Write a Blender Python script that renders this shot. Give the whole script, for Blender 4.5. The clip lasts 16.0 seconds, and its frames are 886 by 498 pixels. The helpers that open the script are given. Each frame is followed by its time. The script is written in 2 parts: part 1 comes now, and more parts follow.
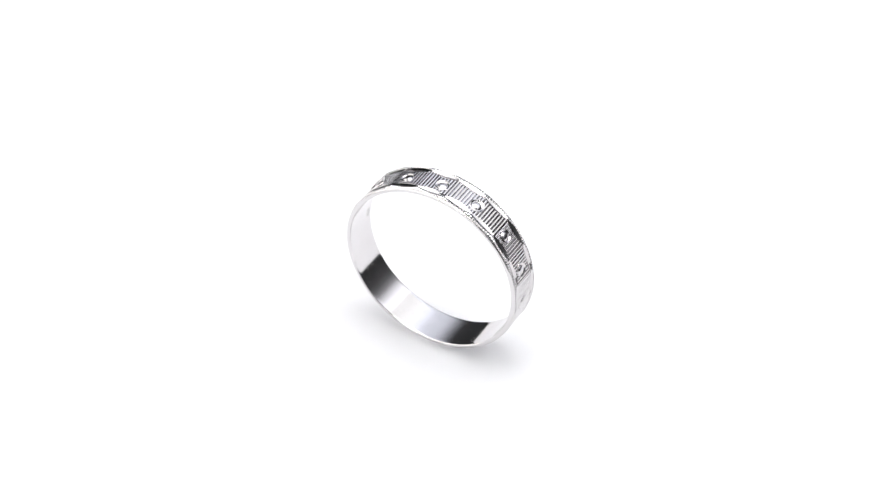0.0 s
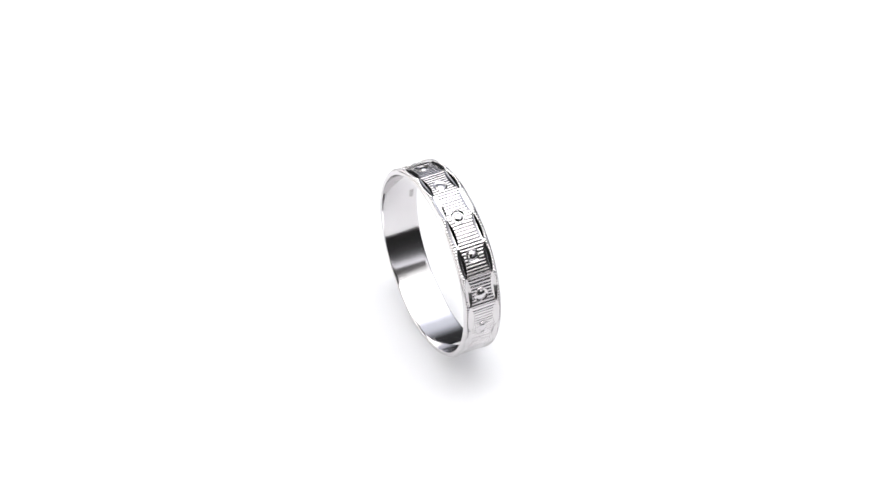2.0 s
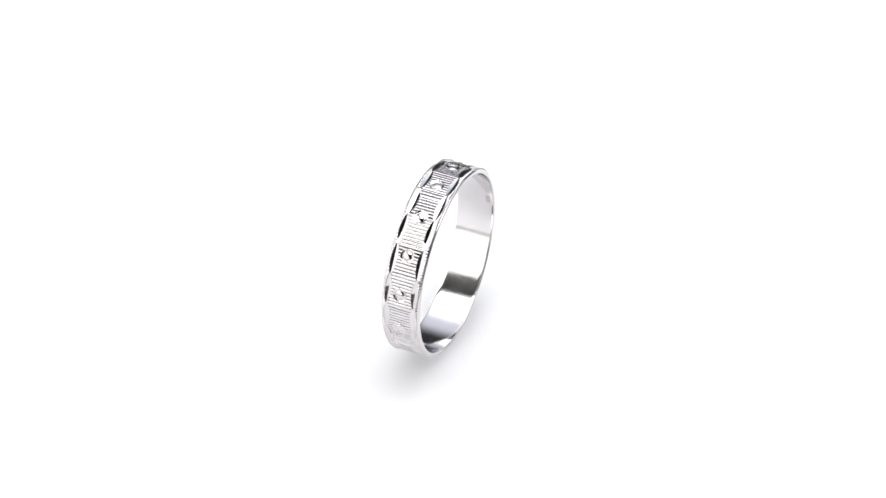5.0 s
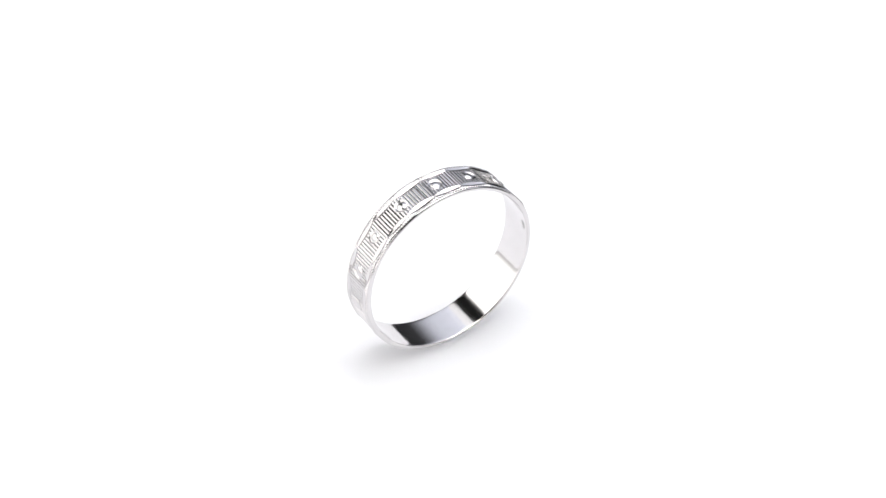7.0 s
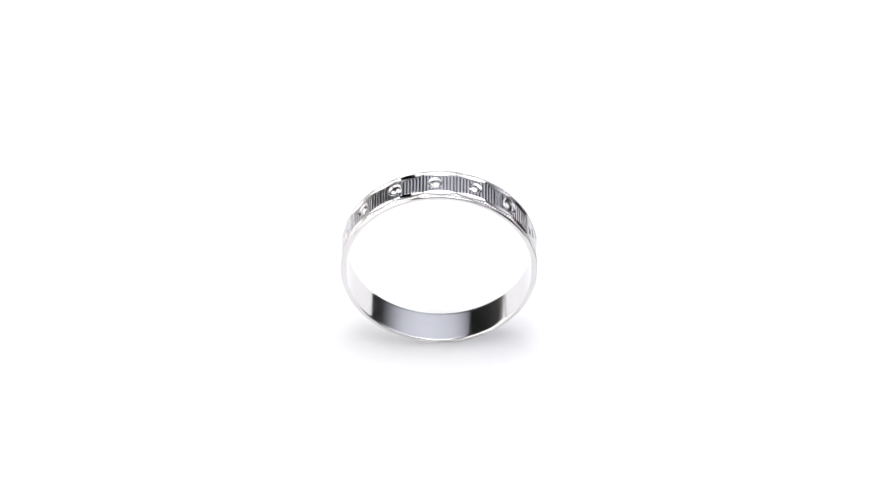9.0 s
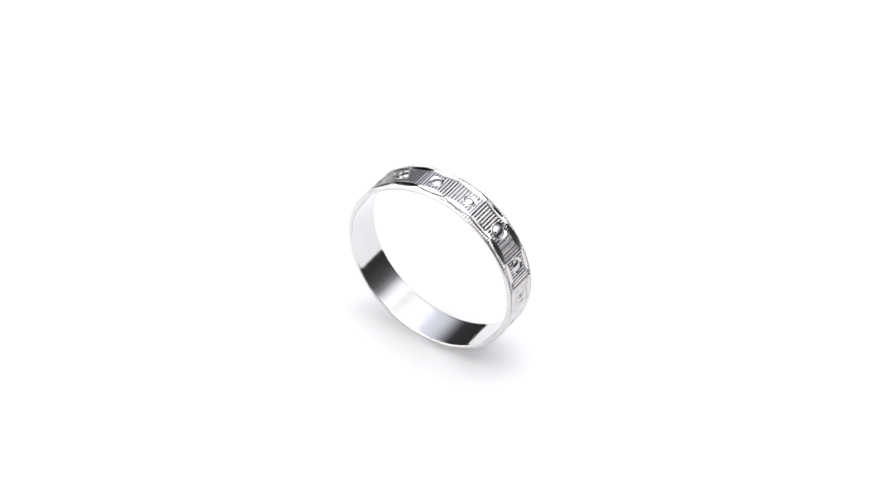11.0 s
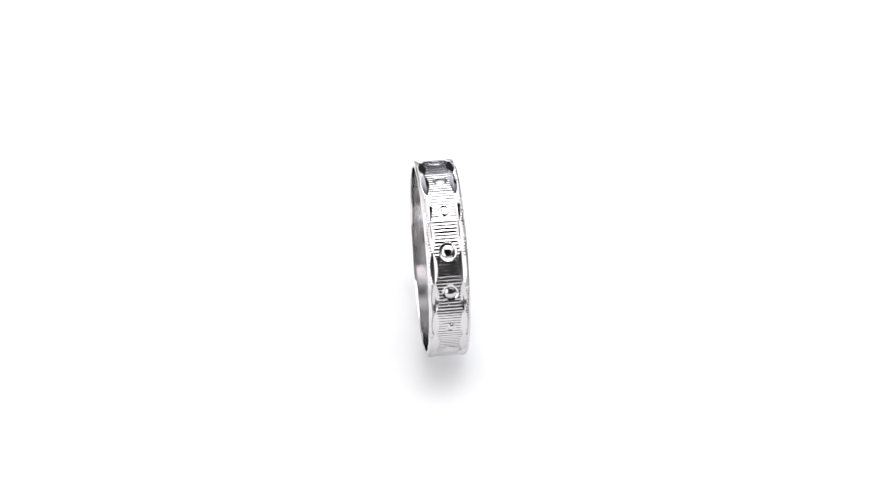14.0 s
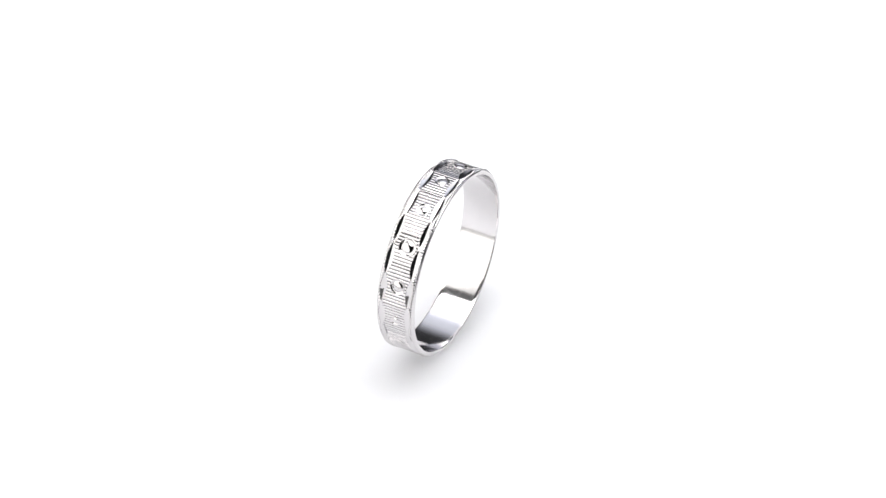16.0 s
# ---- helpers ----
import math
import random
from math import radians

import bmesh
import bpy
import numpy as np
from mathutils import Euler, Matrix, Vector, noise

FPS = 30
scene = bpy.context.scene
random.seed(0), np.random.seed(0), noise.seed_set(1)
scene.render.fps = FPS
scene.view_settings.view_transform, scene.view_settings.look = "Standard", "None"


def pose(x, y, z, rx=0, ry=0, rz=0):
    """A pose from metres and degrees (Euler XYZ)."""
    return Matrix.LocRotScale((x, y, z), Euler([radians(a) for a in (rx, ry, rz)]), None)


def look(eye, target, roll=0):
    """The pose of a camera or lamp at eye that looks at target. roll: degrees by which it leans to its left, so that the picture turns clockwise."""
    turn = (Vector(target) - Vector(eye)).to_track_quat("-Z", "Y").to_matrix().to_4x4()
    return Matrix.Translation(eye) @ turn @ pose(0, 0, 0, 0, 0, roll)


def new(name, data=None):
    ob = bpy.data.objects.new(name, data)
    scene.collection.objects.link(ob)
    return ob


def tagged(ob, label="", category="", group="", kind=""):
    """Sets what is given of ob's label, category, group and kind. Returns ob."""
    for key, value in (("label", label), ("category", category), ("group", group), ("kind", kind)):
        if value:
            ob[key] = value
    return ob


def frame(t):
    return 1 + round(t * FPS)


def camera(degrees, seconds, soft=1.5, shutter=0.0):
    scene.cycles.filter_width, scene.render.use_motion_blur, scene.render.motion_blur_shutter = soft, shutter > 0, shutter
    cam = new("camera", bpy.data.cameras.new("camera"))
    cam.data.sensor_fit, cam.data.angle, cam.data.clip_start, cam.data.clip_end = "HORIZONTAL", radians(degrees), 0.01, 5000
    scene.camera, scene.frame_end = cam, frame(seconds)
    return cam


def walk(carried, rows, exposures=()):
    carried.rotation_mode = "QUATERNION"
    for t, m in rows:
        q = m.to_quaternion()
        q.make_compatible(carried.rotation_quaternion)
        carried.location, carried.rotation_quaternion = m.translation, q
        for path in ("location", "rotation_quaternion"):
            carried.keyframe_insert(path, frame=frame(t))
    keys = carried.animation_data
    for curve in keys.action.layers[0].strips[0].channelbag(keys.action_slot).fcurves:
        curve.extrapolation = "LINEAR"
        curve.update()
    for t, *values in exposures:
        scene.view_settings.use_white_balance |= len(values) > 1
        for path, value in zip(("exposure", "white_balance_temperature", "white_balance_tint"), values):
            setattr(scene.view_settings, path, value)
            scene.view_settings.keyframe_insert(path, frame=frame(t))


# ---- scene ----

# A silver band ring stands on edge on a white turntable and turns slowly before a still macro camera.
MM = 0.001

cam = camera(16.0, 16.0, soft=1.5)
EYE = Vector((0.000347, -0.232239, 0.212348))
TILT = 0.714848
AIM = EYE + 0.4 * Vector((0, math.cos(TILT), -math.sin(TILT)))
CAM_POSE = look(EYE, AIM, -0.113)
walk(cam, [(0.0, CAM_POSE), (16.0, CAM_POSE)])

# ---- world and exposure ----
world = bpy.data.worlds.new("studio_dark")
world.use_nodes = True
scene.world = world
world.node_tree.nodes["Background"].inputs["Color"].default_value = (0.5, 0.52, 0.56, 1)
world.node_tree.nodes["Background"].inputs["Strength"].default_value = 0.02
scene.view_settings.exposure = 0.0


# ---- materials ----
def material(name):
    m = bpy.data.materials.new(name)
    m.use_nodes = True
    nt = m.node_tree
    return m, nt, nt.nodes["Principled BSDF"]


def coords(nt, scale):
    tc = nt.nodes.new("ShaderNodeTexCoord")
    mp = nt.nodes.new("ShaderNodeMapping")
    mp.inputs["Scale"].default_value = (scale, scale, scale)
    nt.links.new(tc.outputs["Object"], mp.inputs["Vector"])
    return mp.outputs["Vector"]


def noise_node(nt, vec, scale, detail=4.0, rough=0.55):
    n = nt.nodes.new("ShaderNodeTexNoise")
    n.inputs["Scale"].default_value = scale
    n.inputs["Detail"].default_value = detail
    n.inputs["Roughness"].default_value = rough
    nt.links.new(vec, n.inputs["Vector"])
    return n.outputs["Fac"]


def ramp(nt, fac, stops):
    r = nt.nodes.new("ShaderNodeValToRGB")
    els = r.color_ramp.elements
    while len(els) < len(stops):
        els.new(0.5)
    for el, (at, c) in zip(els, stops):
        el.position = at
        el.color = (c, c, c, 1) if isinstance(c, (int, float)) else (*c, 1)
    nt.links.new(fac, r.inputs["Fac"])
    return r.outputs["Color"]


def bump(nt, bsdf, height, strength, distance):
    b = nt.nodes.new("ShaderNodeBump")
    b.inputs["Strength"].default_value = strength
    b.inputs["Distance"].default_value = distance
    nt.links.new(height, b.inputs["Height"])
    nt.links.new(b.outputs["Normal"], bsdf.inputs["Normal"])


def silver(name, rough_lo, rough_hi, grain=0.0, base=(0.640, 0.624, 0.630)):
    """Polished rhodium-plated silver with faint smears and hairline marks."""
    m, nt, b = material(name)
    vec = coords(nt, 1000.0)
    b.inputs["Metallic"].default_value = 1.0
    dull = tuple(c * 0.95 for c in base)
    nt.links.new(ramp(nt, noise_node(nt, vec, 0.35), [(0.35, dull), (0.65, base)]), b.inputs["Base Color"])
    nt.links.new(ramp(nt, noise_node(nt, vec, 0.9, 6.0), [(0.3, rough_lo), (0.75, rough_hi)]), b.inputs["Roughness"])
    if grain:
        bump(nt, b, noise_node(nt, vec, 3.5, 5.0), 0.35, grain * MM)
    return m


SILVER = silver("polished_silver", 0.03, 0.08)
SILVER_INNER = silver("inner_silver", 0.08, 0.13, 0.0008, (0.69, 0.673, 0.68))
SILVER_CUT = silver("diamond_cut_silver", 0.03, 0.06, 0.001)
SILVER_MATTE = silver("ribbed_silver", 0.03, 0.07, 0.0012)

STAMP, nt, b = material("stamp_recess")
b.inputs["Metallic"].default_value = 1.0
b.inputs["Base Color"].default_value = (0.40, 0.39, 0.395, 1)
b.inputs["Roughness"].default_value = 0.35

WHITE, nt, b = material("white_acrylic_sheet")
vec = coords(nt, 1.0)
nt.links.new(ramp(nt, noise_node(nt, vec, 40.0), [(0.3, (0.80, 0.795, 0.825)), (0.7, (0.82, 0.815, 0.845))]), b.inputs["Base Color"])
nt.links.new(ramp(nt, noise_node(nt, vec, 180.0), [(0.3, 0.5), (0.7, 0.6)]), b.inputs["Roughness"])
b.inputs["Specular IOR Level"].default_value = 0.15
b.inputs["Subsurface Weight"].default_value = 0.85
b.inputs["Subsurface Radius"].default_value = (1.0, 1.0, 1.0)
b.inputs["Subsurface Scale"].default_value = 0.025

DARK, nt, b = material("dark_studio_paint")
vec = coords(nt, 1.0)
nt.links.new(ramp(nt, noise_node(nt, vec, 6.0), [(0.3, 0.045), (0.7, 0.06)]), b.inputs["Base Color"])
b.inputs["Roughness"].default_value = 0.9
bump(nt, b, noise_node(nt, vec, 90.0), 0.2, 0.002)

# for the unseen walls: pale, to add fill and lighten the silver's reflections
PAINT, nt, b = material("white_fill_paint")
vec = coords(nt, 1.0)
nt.links.new(ramp(nt, noise_node(nt, vec, 6.0), [(0.3, 0.74), (0.7, 0.80)]), b.inputs["Base Color"])
b.inputs["Roughness"].default_value = 0.9
bump(nt, b, noise_node(nt, vec, 90.0), 0.2, 0.002)

FABRIC_BLACK, nt, b = material("black_housing_fabric")
vec = coords(nt, 1.0)
nt.links.new(ramp(nt, noise_node(nt, vec, 60.0), [(0.3, 0.015), (0.7, 0.03)]), b.inputs["Base Color"])
b.inputs["Roughness"].default_value = 0.85


def diffuser_material(name, stops, lean=0.0, mid=0.5, tint=(1.0, 1.0, 1.0)):
    """Translucent white cloth lit from behind: its glow falls off down the panel's height, and along it by lean."""
    m, nt, b = material(name)
    tc = nt.nodes.new("ShaderNodeTexCoord")
    sep = nt.nodes.new("ShaderNodeSeparateXYZ")
    nt.links.new(tc.outputs["Generated"], sep.inputs["Vector"])
    along = nt.nodes.new("ShaderNodeMath")
    along.operation = "MULTIPLY_ADD"
    nt.links.new(sep.outputs["X"], along.inputs[0])
    along.inputs[1].default_value, along.inputs[2].default_value = lean, -lean * mid
    both = nt.nodes.new("ShaderNodeMath")
    both.operation = "ADD"
    nt.links.new(sep.outputs["Z"], both.inputs[0])
    nt.links.new(along.outputs[0], both.inputs[1])
    top = max(c for _, c in stops)
    glow = ramp(nt, both.outputs[0], [(a, tuple(c / top * k for k in tint)) for a, c in stops])
    b.inputs["Base Color"].default_value = (0.02, 0.02, 0.02, 1)
    b.inputs["Specular IOR Level"].default_value = 0.05
    b.inputs["Roughness"].default_value = 0.9
    nt.links.new(glow, b.inputs["Emission Color"])
    b.inputs["Emission Strength"].default_value = top
    return m


def overhead_material(name, centre, edge):
    """Softbox cloth with a hot middle added to lift the floor's brightness, dimmer to the rim."""
    m, nt, b = material(name)
    tc = nt.nodes.new("ShaderNodeTexCoord")
    mp = nt.nodes.new("ShaderNodeMapping")
    mp.inputs["Location"].default_value = (-0.84, -0.84, 0.0)
    mp.inputs["Scale"].default_value = (2.0, 2.0, 0.0)
    nt.links.new(tc.outputs["Generated"], mp.inputs["Vector"])
    g = nt.nodes.new("ShaderNodeTexGradient")
    g.gradient_type = "SPHERICAL"
    nt.links.new(mp.outputs["Vector"], g.inputs["Vector"])
    glow = ramp(nt, g.outputs["Fac"], [(0.0, edge / centre), (0.25, edge / centre * 1.4), (0.6, 0.9), (1.0, 1.0)])
    b.inputs["Base Color"].default_value = (0.12, 0.12, 0.12, 1)
    b.inputs["Roughness"].default_value = 0.9
    nt.links.new(glow, b.inputs["Emission Color"])
    b.inputs["Emission Strength"].default_value = centre
    return m


TOP_GLOW, SIDE_GLOW = 6.0, 1.95
CLOTH_TOP = overhead_material("diffuser_top", TOP_GLOW, 1.2)
CLOTH_LEFT = diffuser_material("diffuser_side", [(0.0, 0.7), (0.048, 0.8), (0.065, 1.5), (0.09, SIDE_GLOW), (1.0, SIDE_GLOW)], 0, 0, (1.0, 0.985, 0.96))
CLOTH_BACK = diffuser_material("diffuser_back", [(0.0, 0.015), (0.33, 0.03), (0.41, 0.20), (0.49, 0.50), (0.57, 0.84), (0.66, 1.04),
                                                 (0.86, 1.15), (1.0, 1.6)], 0.3, 0.27, (0.86, 0.893, 1.0))
CLOTH_RIGHT = diffuser_material("diffuser_right", [(0.0, 0.015), (0.2, 0.03), (0.36, 0.06), (0.48, 0.13), (0.59, 0.32), (0.70, 0.90), (0.83, 1.5), (1.0, 1.9)],
                                -0.498, 0.301, (0.94, 0.945, 1.0))


# ---- mesh helpers ----
def part(name, bm, mat, parent, label="", smooth=True):
    me = bpy.data.meshes.new(name)
    bm.to_mesh(me)
    bm.free()
    me.materials.append(mat)
    if smooth:
        me.polygons.foreach_set("use_smooth", [True] * len(me.polygons))
    ob = new(name, me)
    ob.parent = parent
    return tagged(ob, label)


def grid_part(name, P, mat, parent, closed=False, label="", flip=False):
    """A sheet from an array of points, rows by columns; closed joins the last row to the first."""
    rows, cols = P.shape[:2]
    n = rows if closed else rows - 1
    i, j = np.meshgrid(np.arange(n), np.arange(cols - 1), indexing="ij")
    i2 = (i + 1) % rows
    q = np.stack([i * cols + j, i2 * cols + j, i2 * cols + j + 1, i * cols + j + 1], -1).reshape(-1, 4)
    if flip:
        q = q[:, ::-1]
    me = bpy.data.meshes.new(name)
    me.from_pydata(P.reshape(-1, 3).tolist(), [], q.tolist())
    me.materials.append(mat)
    me.polygons.foreach_set("use_smooth", [True] * len(me.polygons))
    me.update()
    ob = new(name, me)
    ob.parent = parent
    return tagged(ob, label)


def box(bm, cx, cy, cz, sx, sy, sz, bevel=0.0):
    r = bmesh.ops.create_cube(bm, size=1.0, matrix=Matrix.Translation((cx, cy, cz)) @ Matrix.Diagonal((sx, sy, sz, 1)))
    if bevel:
        edges = list({e for v in r["verts"] for e in v.link_edges})
        bmesh.ops.bevel(bm, geom=edges, offset=bevel, segments=2, affect="EDGES", profile=0.5)


def slab(name, cx, cy, cz, sx, sy, sz, mat, label, category):
    bm = bmesh.new()
    box(bm, cx, cy, cz, sx, sy, sz)
    ob = part(name, bm, mat, None, smooth=False)
    return tagged(ob, label, category, kind="structure")


# ---- the studio round the turntable ----
FLOOR_Z = -0.032

def build_room():
    # walls and ceiling are unseen, added white or dark for what the silver mirrors
    slab("floor", 0, 0, -0.052, 3.0, 3.0, 0.04, DARK, "plain dark grey studio table top", "floor")
    slab("wall_north", 0, 1.55, 0.95, 3.2, 0.1, 2.0, PAINT, "unseen white wall, added to brighten reflections", "wall")
    slab("wall_south", 0, -1.55, 0.95, 3.2, 0.1, 2.0, DARK, "unseen dark grey wall, added to darken reflections", "wall")
    slab("wall_east", 1.55, 0, 0.95, 0.1, 3.0, 2.0, PAINT, "unseen white wall, added to brighten reflections", "wall")
    slab("wall_west", -1.55, 0, 0.95, 0.1, 3.0, 2.0, PAINT, "unseen white wall, added to brighten reflections", "wall")
    slab("ceiling", 0, 0, 2.0, 3.2, 3.2, 0.1, DARK, "unseen plain dark grey ceiling", "ceiling")


def build_turntable():
    """A round white disc on a low motor base; the ring stands on its middle."""
    root = new("turntable")
    tagged(root, "seamless matt white turntable disc under the ring", "turntable")
    bm = bmesh.new()
    bmesh.ops.create_cone(bm, cap_ends=True, segments=128, radius1=0.105, radius2=0.105, depth=0.008, matrix=Matrix.Translation((0, 0, -0.004)))
    rim = [e for e in bm.edges if len(e.link_faces) == 2 and abs(e.link_faces[0].normal.z - e.link_faces[1].normal.z) > 0.5]
    bmesh.ops.bevel(bm, geom=rim, offset=0.001, segments=2, affect="EDGES", profile=0.5)
    part("disc", bm, WHITE, root, "matt white disc", smooth=False)
    bm = bmesh.new()
    bmesh.ops.create_cone(bm, cap_ends=True, segments=64, radius1=0.09, radius2=0.08, depth=0.021, matrix=Matrix.Translation((0, 0, -0.0185)))
    part("base", bm, DARK, root, "low grey motor base", smooth=False)
    return root


def softbox(name, w, h, cloth, m, label, foot=0.0):
    """A flat light: black housing, and a glowing cloth on its face. It faces its own -y; w along x, h along z."""
    root = new(name)
    tagged(root, label, "softbox")
    bm = bmesh.new()
    box(bm, 0, 0.035, h / 2, w, 0.05, h, 0.004)
    part("housing", bm, FABRIC_BLACK, root, "black fabric housing", smooth=False)
    bm = bmesh.new()
    box(bm, 0, 0.003, (h + foot) / 2, w, 0.010, h - foot)
    part("diffuser", bm, cloth, root, "glowing white cloth", smooth=False)
    root.matrix_basis = m
    return root


def prism(pts, d, axis):
    """A flat plate: an outline of points in the plane across axis, thickened along it from d[0] to d[1]."""
    bm = bmesh.new()
    lay = (lambda p, q, h: (p, q, h)) if axis == "z" else (lambda p, q, h: (p, h, q))
    lo = [bm.verts.new(lay(p, q, d[0])) for p, q in pts]
    hi = [bm.verts.new(lay(p, q, d[1])) for p, q in pts]
    n = len(pts)
    bm.faces.new(lo)
    bm.faces.new(hi)
    for i in range(n):
        bm.faces.new((lo[i], lo[(i + 1) % n], hi[(i + 1) % n], hi[i]))
    bmesh.ops.recalc_face_normals(bm, faces=bm.faces)
    return bm


def build_lights():
    # overhead, facing down; its near side edge runs askew
    root = new("overhead_softbox")
    tagged(root, "large white softbox hanging over the ring", "softbox")
    plan = [(-0.19, -0.29), (0.42, -0.29), (0.85, -0.62), (0.85, 0.75), (-0.476, 0.75), (-0.25, 0.04)]
    part("housing", prism(plan, (0.009, 0.06), "z"), FABRIC_BLACK, root, "black fabric housing", smooth=False)
    part("diffuser", prism(plan, (-0.002, 0.008), "z"), CLOTH_TOP, root, "glowing white cloth", smooth=False)
    for x in (-0.1, 0.7):
        for y in (-0.22, 0.6):
            bm = bmesh.new()
            bmesh.ops.create_cone(bm, segments=12, radius1=0.006, radius2=0.006, depth=1.14,
                                  matrix=Matrix.Translation((x, y, 0.06 + 0.57)))
            part("rod", bm, FABRIC_BLACK, root, "thin black hanging rod")
    root.matrix_basis = pose(0, 0, 0.75)
    # upright beside the turntable, with a slanting back edge
    root = new("side_softbox")
    tagged(root, "upright white softbox with a slanting edge, standing on the table", "softbox")
    side = [(-1.15, 0.0), (0.365, 0.0), (0.03, 0.70), (-0.05, 0.70), (-0.20, 0.53), (-0.34, 0.49), (-1.15, 0.49)]
    part("housing", prism(side, (0.009, 0.06), "y"), FABRIC_BLACK, root, "black fabric housing", smooth=False)
    part("diffuser", prism(side, (-0.002, 0.008), "y"), CLOTH_LEFT, root, "glowing white cloth", smooth=False)
    root.matrix_basis = pose(-0.30, 0, FLOOR_Z, 0, 0, 90)
    softbox("back_scrim", 1.01, 0.775, CLOTH_BACK, pose(0.22, 0.52, FLOOR_Z), "white diffusion scrim glowing towards its top")
    softbox("side_scrim", 1.81, 0.775, CLOTH_RIGHT, pose(0.735, -0.39, FLOOR_Z, 0, 0, -90), "long white diffusion scrim glowing towards its top")


# ---- the ring ----
R_OUT, R_IN, HALF = 9.6, 9.06, 1.98
FACETS, STUDS, RIBS, BEADS = 20, 15, 180, 200
NODE, STUD0, STUD_U = 9.5, 15.71, -0.10
STEP = 360.0 / FACETS
rng = random.Random(7)
TILT_U = [[rng.gauss(0.0, 0.022) for _ in range(FACETS)] for _ in range(2)]
TILT_A = [[rng.gauss(0.0, 0.006) for _ in range(FACETS)] for _ in range(2)]
LENS_K = [[rng.uniform(0.85, 1.12) for _ in range(FACETS)] for _ in range(2)]
STUD_SIZE = [1.15, 1.12, 1.18, 1.15, 1.12, 1.45, 1.3, 0.8, 1.1, 1.15, 1.2, 1.1, 1.15, 1.2, 1.12]


def at(a, u, r):
    """A point of the ring in its own space: a degrees round, u mm along the axis, r mm from the axis."""
    a = np.radians(a)
    return np.stack(np.broadcast_arrays(u * MM, -r * np.cos(a) * MM, (R_OUT + r * np.sin(a)) * MM), -1)


def cell(a):
    """Facet number and the angle from its middle, degrees."""
    s = (np.asarray(a, float) - NODE) / STEP
    k = np.floor(s + 1e-9)
    return k.astype(int) % FACETS, (s - k - 0.5) * STEP


def lens(a, side):
    k, f = cell(a)
    return np.maximum(0, 1 - (f / (STEP / 2)) ** 2) * np.array(LENS_K[side])[k]


def u_in(a, side):
    return 1.30 - 0.30 * lens(a, side)


def u_out(a, side):
    return 1.43 + 0.26 * lens(a, side)


def r_panel(a):
    _, f = cell(a)
    chord = R_OUT * math.cos(radians(STEP / 2)) / np.cos(np.radians(f))
    return 0.45 * chord + 0.55 * R_OUT - 0.03


def r_facet(a, u, side):
    """The two-walled diamond cuts along both edges; u is the distance from the middle line."""
    k, f = cell(a)
    chord = R_OUT * math.cos(radians(STEP / 2)) / np.cos(np.radians(f)) - 0.012
    tu, ta = np.array(TILT_U[side])[k], np.array(TILT_A[side])[k]
    lo, hi = u_in(a, side), u_out(a, side)
    s = np.clip((u - lo) / (hi - lo), 0, 1)
    near = np.minimum(s, 1 - s)
    scoop = 0.36 * (hi - lo) * np.where(near > 0.4, 0.45 - 5 * (0.5 - near) ** 2, near)
    return chord - scoop + tu * (u - 1.35) + ta * np.radians(f) * R_OUT * 0.5


def stud_angles():
    return [STUD0 + 360.0 / STUDS * i for i in range(STUDS)]


def build_ribs(ring):
    cuts = np.array([0.0, 0.08, 0.16, 0.24, 0.31, 0.36, 0.375, 0.40, 0.45, 0.50, 0.55, 0.60, 0.625, 0.64, 0.69, 0.76, 0.84, 0.92])
    wave = 0.0155 * np.cos(2 * np.pi * cuts) - 0.0155
    line = 0.125 * np.clip(1 - np.abs(cuts - 0.5) / 0.125, 0, 1)
    depth = wave - line
    wob = np.random.RandomState(3)
    a, h = [], []
    for i in range(RIBS):
        k = wob.uniform(0.75, 1.2)
        shift = wob.uniform(-0.06, 0.06)
        a.append(NODE + (i + cuts + shift * np.sin(np.pi * cuts)) * 360.0 / RIBS)
        h.append(depth * k)
    a, h = np.concatenate(a), np.concatenate(h)
    cols = np.concatenate([[-1.0], np.linspace(-0.998, 0.998, 53), [1.0]])
    A = np.repeat(a[:, None], len(cols), 1)
    w0, w1 = u_in(a, 0)[:, None], u_in(a, 1)[:, None]
    U = np.where(cols < 0, cols * w0, cols * w1)
    ripple = 0.6 * np.sin(U * 2.1 + A * 0.37) * 0.01
    Rr = r_panel(A) + h[:, None] * (1 + ripple)
    for sa, k in zip(stud_angles(), STUD_SIZE):
        da = (A - sa + 180) % 360 - 180
        d = np.hypot(np.radians(da) * R_OUT, U - STUD_U)
        Rr = Rr - 0.16 * np.clip((0.60 * k - d) / 0.05, 0, 1)
    Rr[:, 0] = r_facet(a, u_in(a, 0), 0) - 0.004
    Rr[:, -1] = r_facet(a, u_in(a, 1), 1) - 0.004
    strip = grid_part("ribbed_strip", at(A, U, Rr), SILVER_MATTE, ring, True, "silver middle strip with fine cross ribs")
    # crisp groove walls between the rounded ribs
    round_top = np.tile((cuts < 0.37) | (cuts > 0.62), RIBS)
    strip.data.polygons.foreach_set("use_smooth", np.repeat(round_top, len(cols) - 1).tolist())


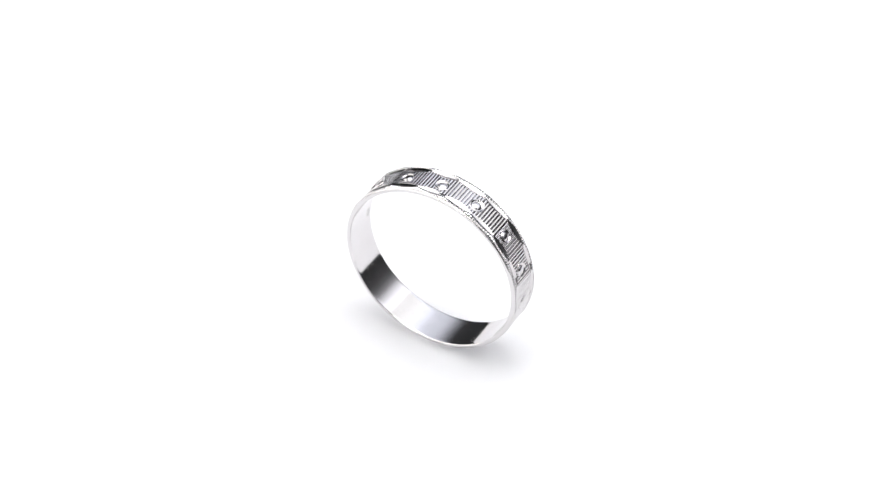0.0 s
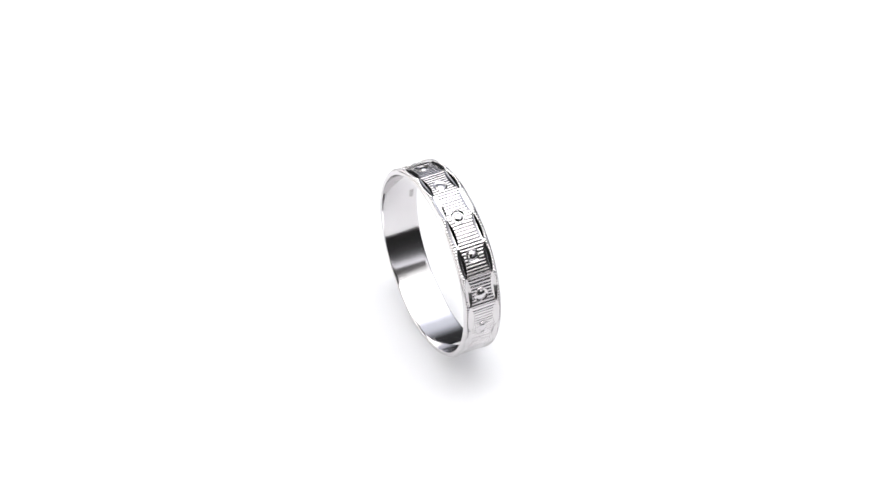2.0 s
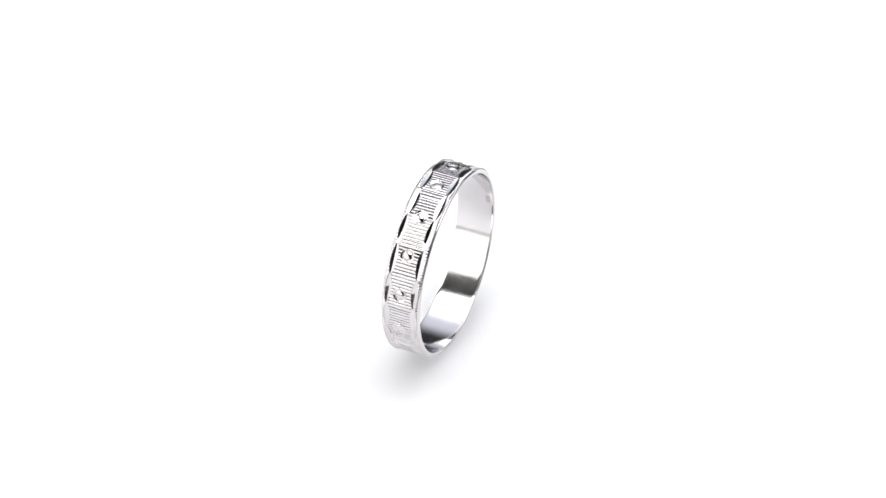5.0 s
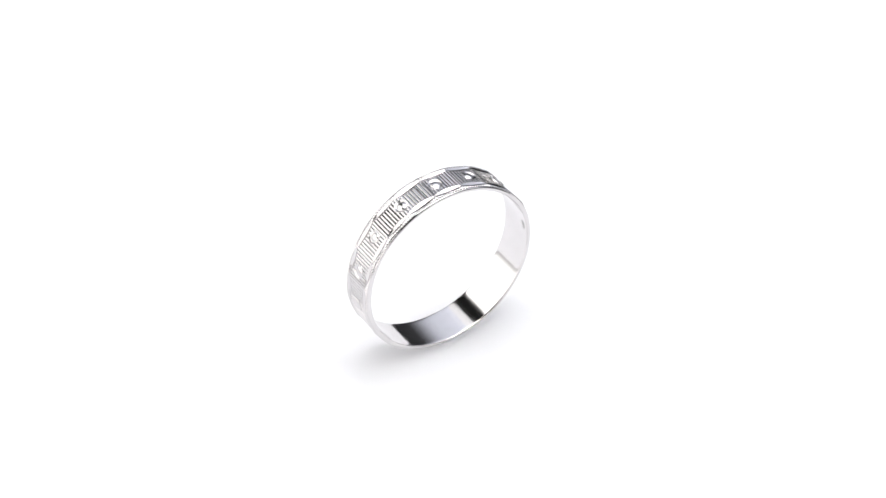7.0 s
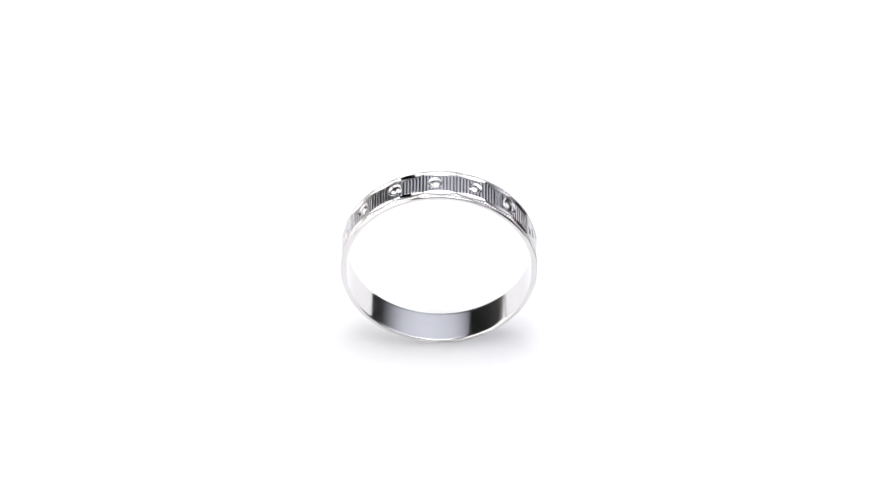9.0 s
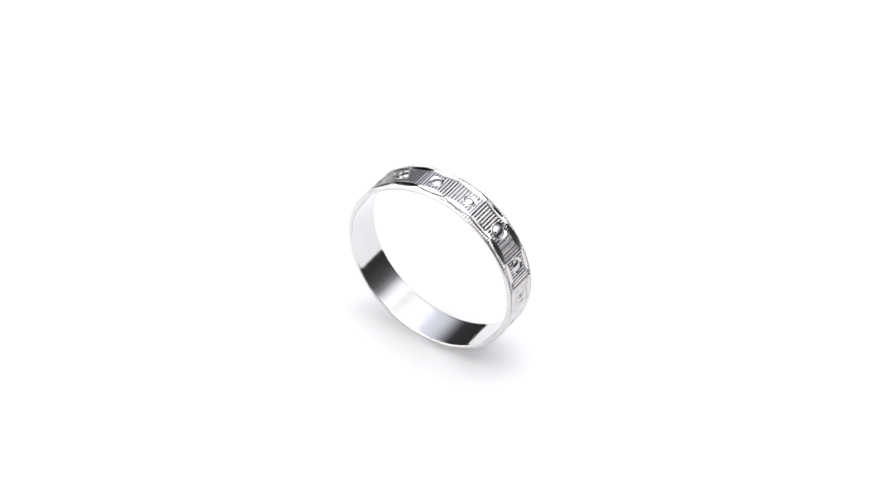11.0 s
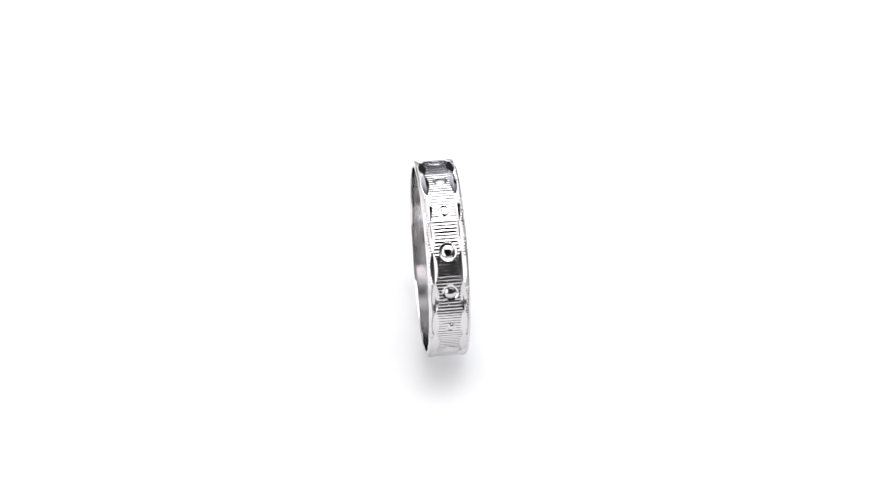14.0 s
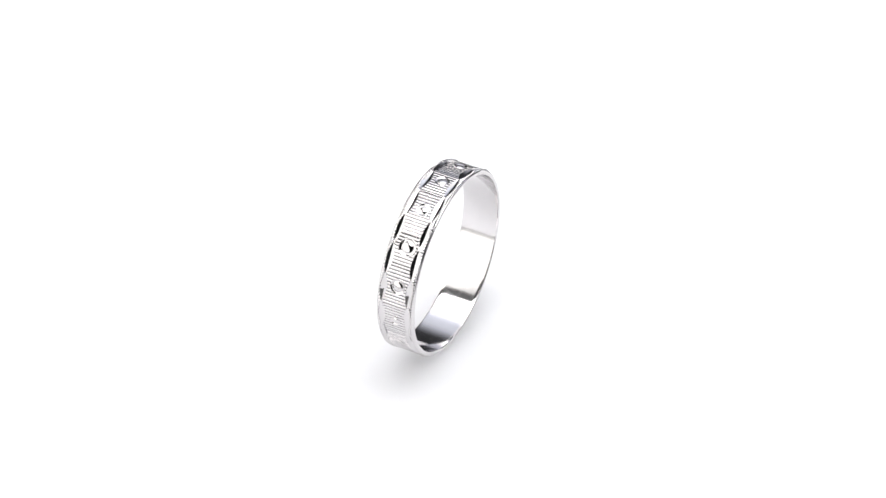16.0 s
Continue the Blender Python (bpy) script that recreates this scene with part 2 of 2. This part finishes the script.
def build_facets(ring):
    for side, sgn in ((0, -1), (1, 1)):
        for k in range(FACETS):
            a = NODE + (k + np.linspace(0.0005, 0.9995, 19)) * STEP
            s = np.array([0, 0.1, 0.2, 0.3, 0.4, 0.43, 0.465, 0.5, 0.535, 0.57, 0.6, 0.7, 0.8, 0.9, 1.0])[None, :]
            A = np.repeat(a[:, None], s.shape[1], 1)
            U = u_in(a, side)[:, None] * (1 - s) + u_out(a, side)[:, None] * s
            grid_part("facet", at(A, sgn * U, r_facet(A, U, side)), SILVER_CUT, ring, False, "", flip=side == 0)


def build_beads(ring):
    wob = np.random.RandomState(5)
    for side, sgn in ((0, -1), (1, 1)):
        per = 10
        a = NODE + np.arange(BEADS * per) * 360.0 / (BEADS * per)
        amp = np.repeat(wob.uniform(0.75, 1.15, BEADS), per)[:, None]
        s = np.array([0.0, 0.03, 0.18, 0.36, 0.54, 0.72, 0.88, 1.0])[None, :]
        A = np.repeat(a[:, None], s.shape[1], 1)
        U = u_out(a, side)[:, None] * (1 - s) + 1.86 * s
        skew = (U - 1.7) * 0.8
        bead = np.abs(np.sin(np.pi * (A / 360.0 * BEADS + skew * sgn)))
        inner = r_facet(a, u_out(a, side), side)[:, None]
        base = inner * (1 - s) + 9.45 * s
        crown = np.sin(np.pi * np.clip(s * 0.9 + 0.05, 0, 1)) ** 0.7
        Rr = base + 0.06 * crown + 0.10 * amp * crown * (bead ** 0.9 - 0.35)
        Rr[:, 0] = inner[:, 0] - 0.004
        Rr[:, -1] = 9.46
        grid_part("milgrain_edge", at(A, sgn * U, Rr), SILVER, ring, True, "beaded silver edge", flip=side == 0)


def build_band(ring):
    n = 720
    a = np.arange(n) * 360.0 / n
    prof = [(1.86, 9.46)]
    for i in range(9):
        q = math.pi / 2 * i / 8
        prof.append((1.85 + 0.14 * math.sin(q), 9.30 + 0.16 * math.cos(q)))
    for i in range(7):
        q = math.pi / 2 * i / 6
        prof.append((1.87 + 0.12 * math.cos(q), R_IN + 0.11 - 0.11 * math.sin(q)))
    half = prof
    prof = half + [(u, R_IN) for u in np.linspace(1.6, -1.6, 9)] + [(-u, r) for u, r in reversed(half)]
    U = np.array([u for u, _ in prof])[None, :] + 0 * a[:, None]
    Rr = np.array([r for _, r in prof])[None, :] + 0 * a[:, None]
    grid_part("band", at(np.repeat(a[:, None], U.shape[1], 1), U, Rr), SILVER_INNER, ring, True, "mirror-polished plain inner silver band")


def build_studs(ring):
    prof = [(0.0, 0.055), (0.10, 0.052), (0.20, 0.038), (0.29, 0.010), (0.36, -0.035), (0.40, -0.075), (0.435, -0.088),
            (0.47, -0.080), (0.53, -0.045), (0.58, -0.008), (0.61, 0.010), (0.635, 0.006), (0.65, -0.05)]
    seg = 28
    for sa, k in zip(stud_angles(), STUD_SIZE):
        q = np.radians(sa)
        up = np.array([0, -math.cos(q), math.sin(q)])
        tan = np.array([0, math.sin(q), math.cos(q)])
        r0 = float(r_panel(np.array([sa]))[0]) + 0.004
        centre = np.array([0, 0, R_OUT]) + up * r0
        P = np.zeros((seg, len(prof), 3))
        for i in range(seg):
            w = 2 * math.pi * i / seg
            for j, (rho, h) in enumerate(prof):
                along = rho * k * math.sin(w)
                sag = along ** 2 / (2 * R_OUT) * 0.5
                P[i, j] = centre + np.array([STUD_U + rho * k * math.cos(w), 0, 0]) + tan * along + up * (h * (0.6 + 0.4 * k) - sag)
        grid_part("stud", P * MM, SILVER_CUT, ring, True, "round domed silver dot")


def build_stamp(ring):
    # illegible hallmark inside the band, as plain bars
    for i, (da, w) in enumerate(((-2.6, 0.50), (-0.9, 0.42), (0.9, 0.50), (2.6, 0.36))):
        a = STAMP_A + da + np.linspace(-0.42, 0.42, 3)
        u = STAMP_U + np.linspace(-w / 2, w / 2, 5)
        A, U = np.meshgrid(a, u, indexing="ij")
        grid_part("stamp_mark", at(A, U, R_IN - 0.004 + 0 * A), STAMP, ring, False, "illegible stamped mark as a plain bar")


STAMP_A, STAMP_U = 173.0, 1.33


def build_ring():
    ring = new("ring")
    tagged(ring, "polished silver band ring with ribbed strip and dots, standing on edge", "ring")
    build_band(ring)
    build_ribs(ring)
    build_facets(ring)
    build_beads(ring)
    build_studs(ring)
    build_stamp(ring)
    return ring


build_room()
turntable = build_turntable()
build_lights()
ring = build_ring()


# ---- the slow turn ----
def ring_pose(t):
    turn = 59.7249 - 16.68117 * t
    return pose(0, 0, 0, 0, 0, turn) @ pose(0.0000140, -0.0000284, 0.000003, 0, -0.043, 0)


def motions():
    times = [0.0, 0.1, 0.2, 0.3] + [0.5 * i for i in range(1, 32)] + [15.7, 15.8, 15.9, 16.0]
    walk(turntable, [(t, pose(0, 0, 0, 0, 0, 59.7249 - 16.68117 * t)) for t in times])
    walk(ring, [(t, ring_pose(t)) for t in times])


motions()
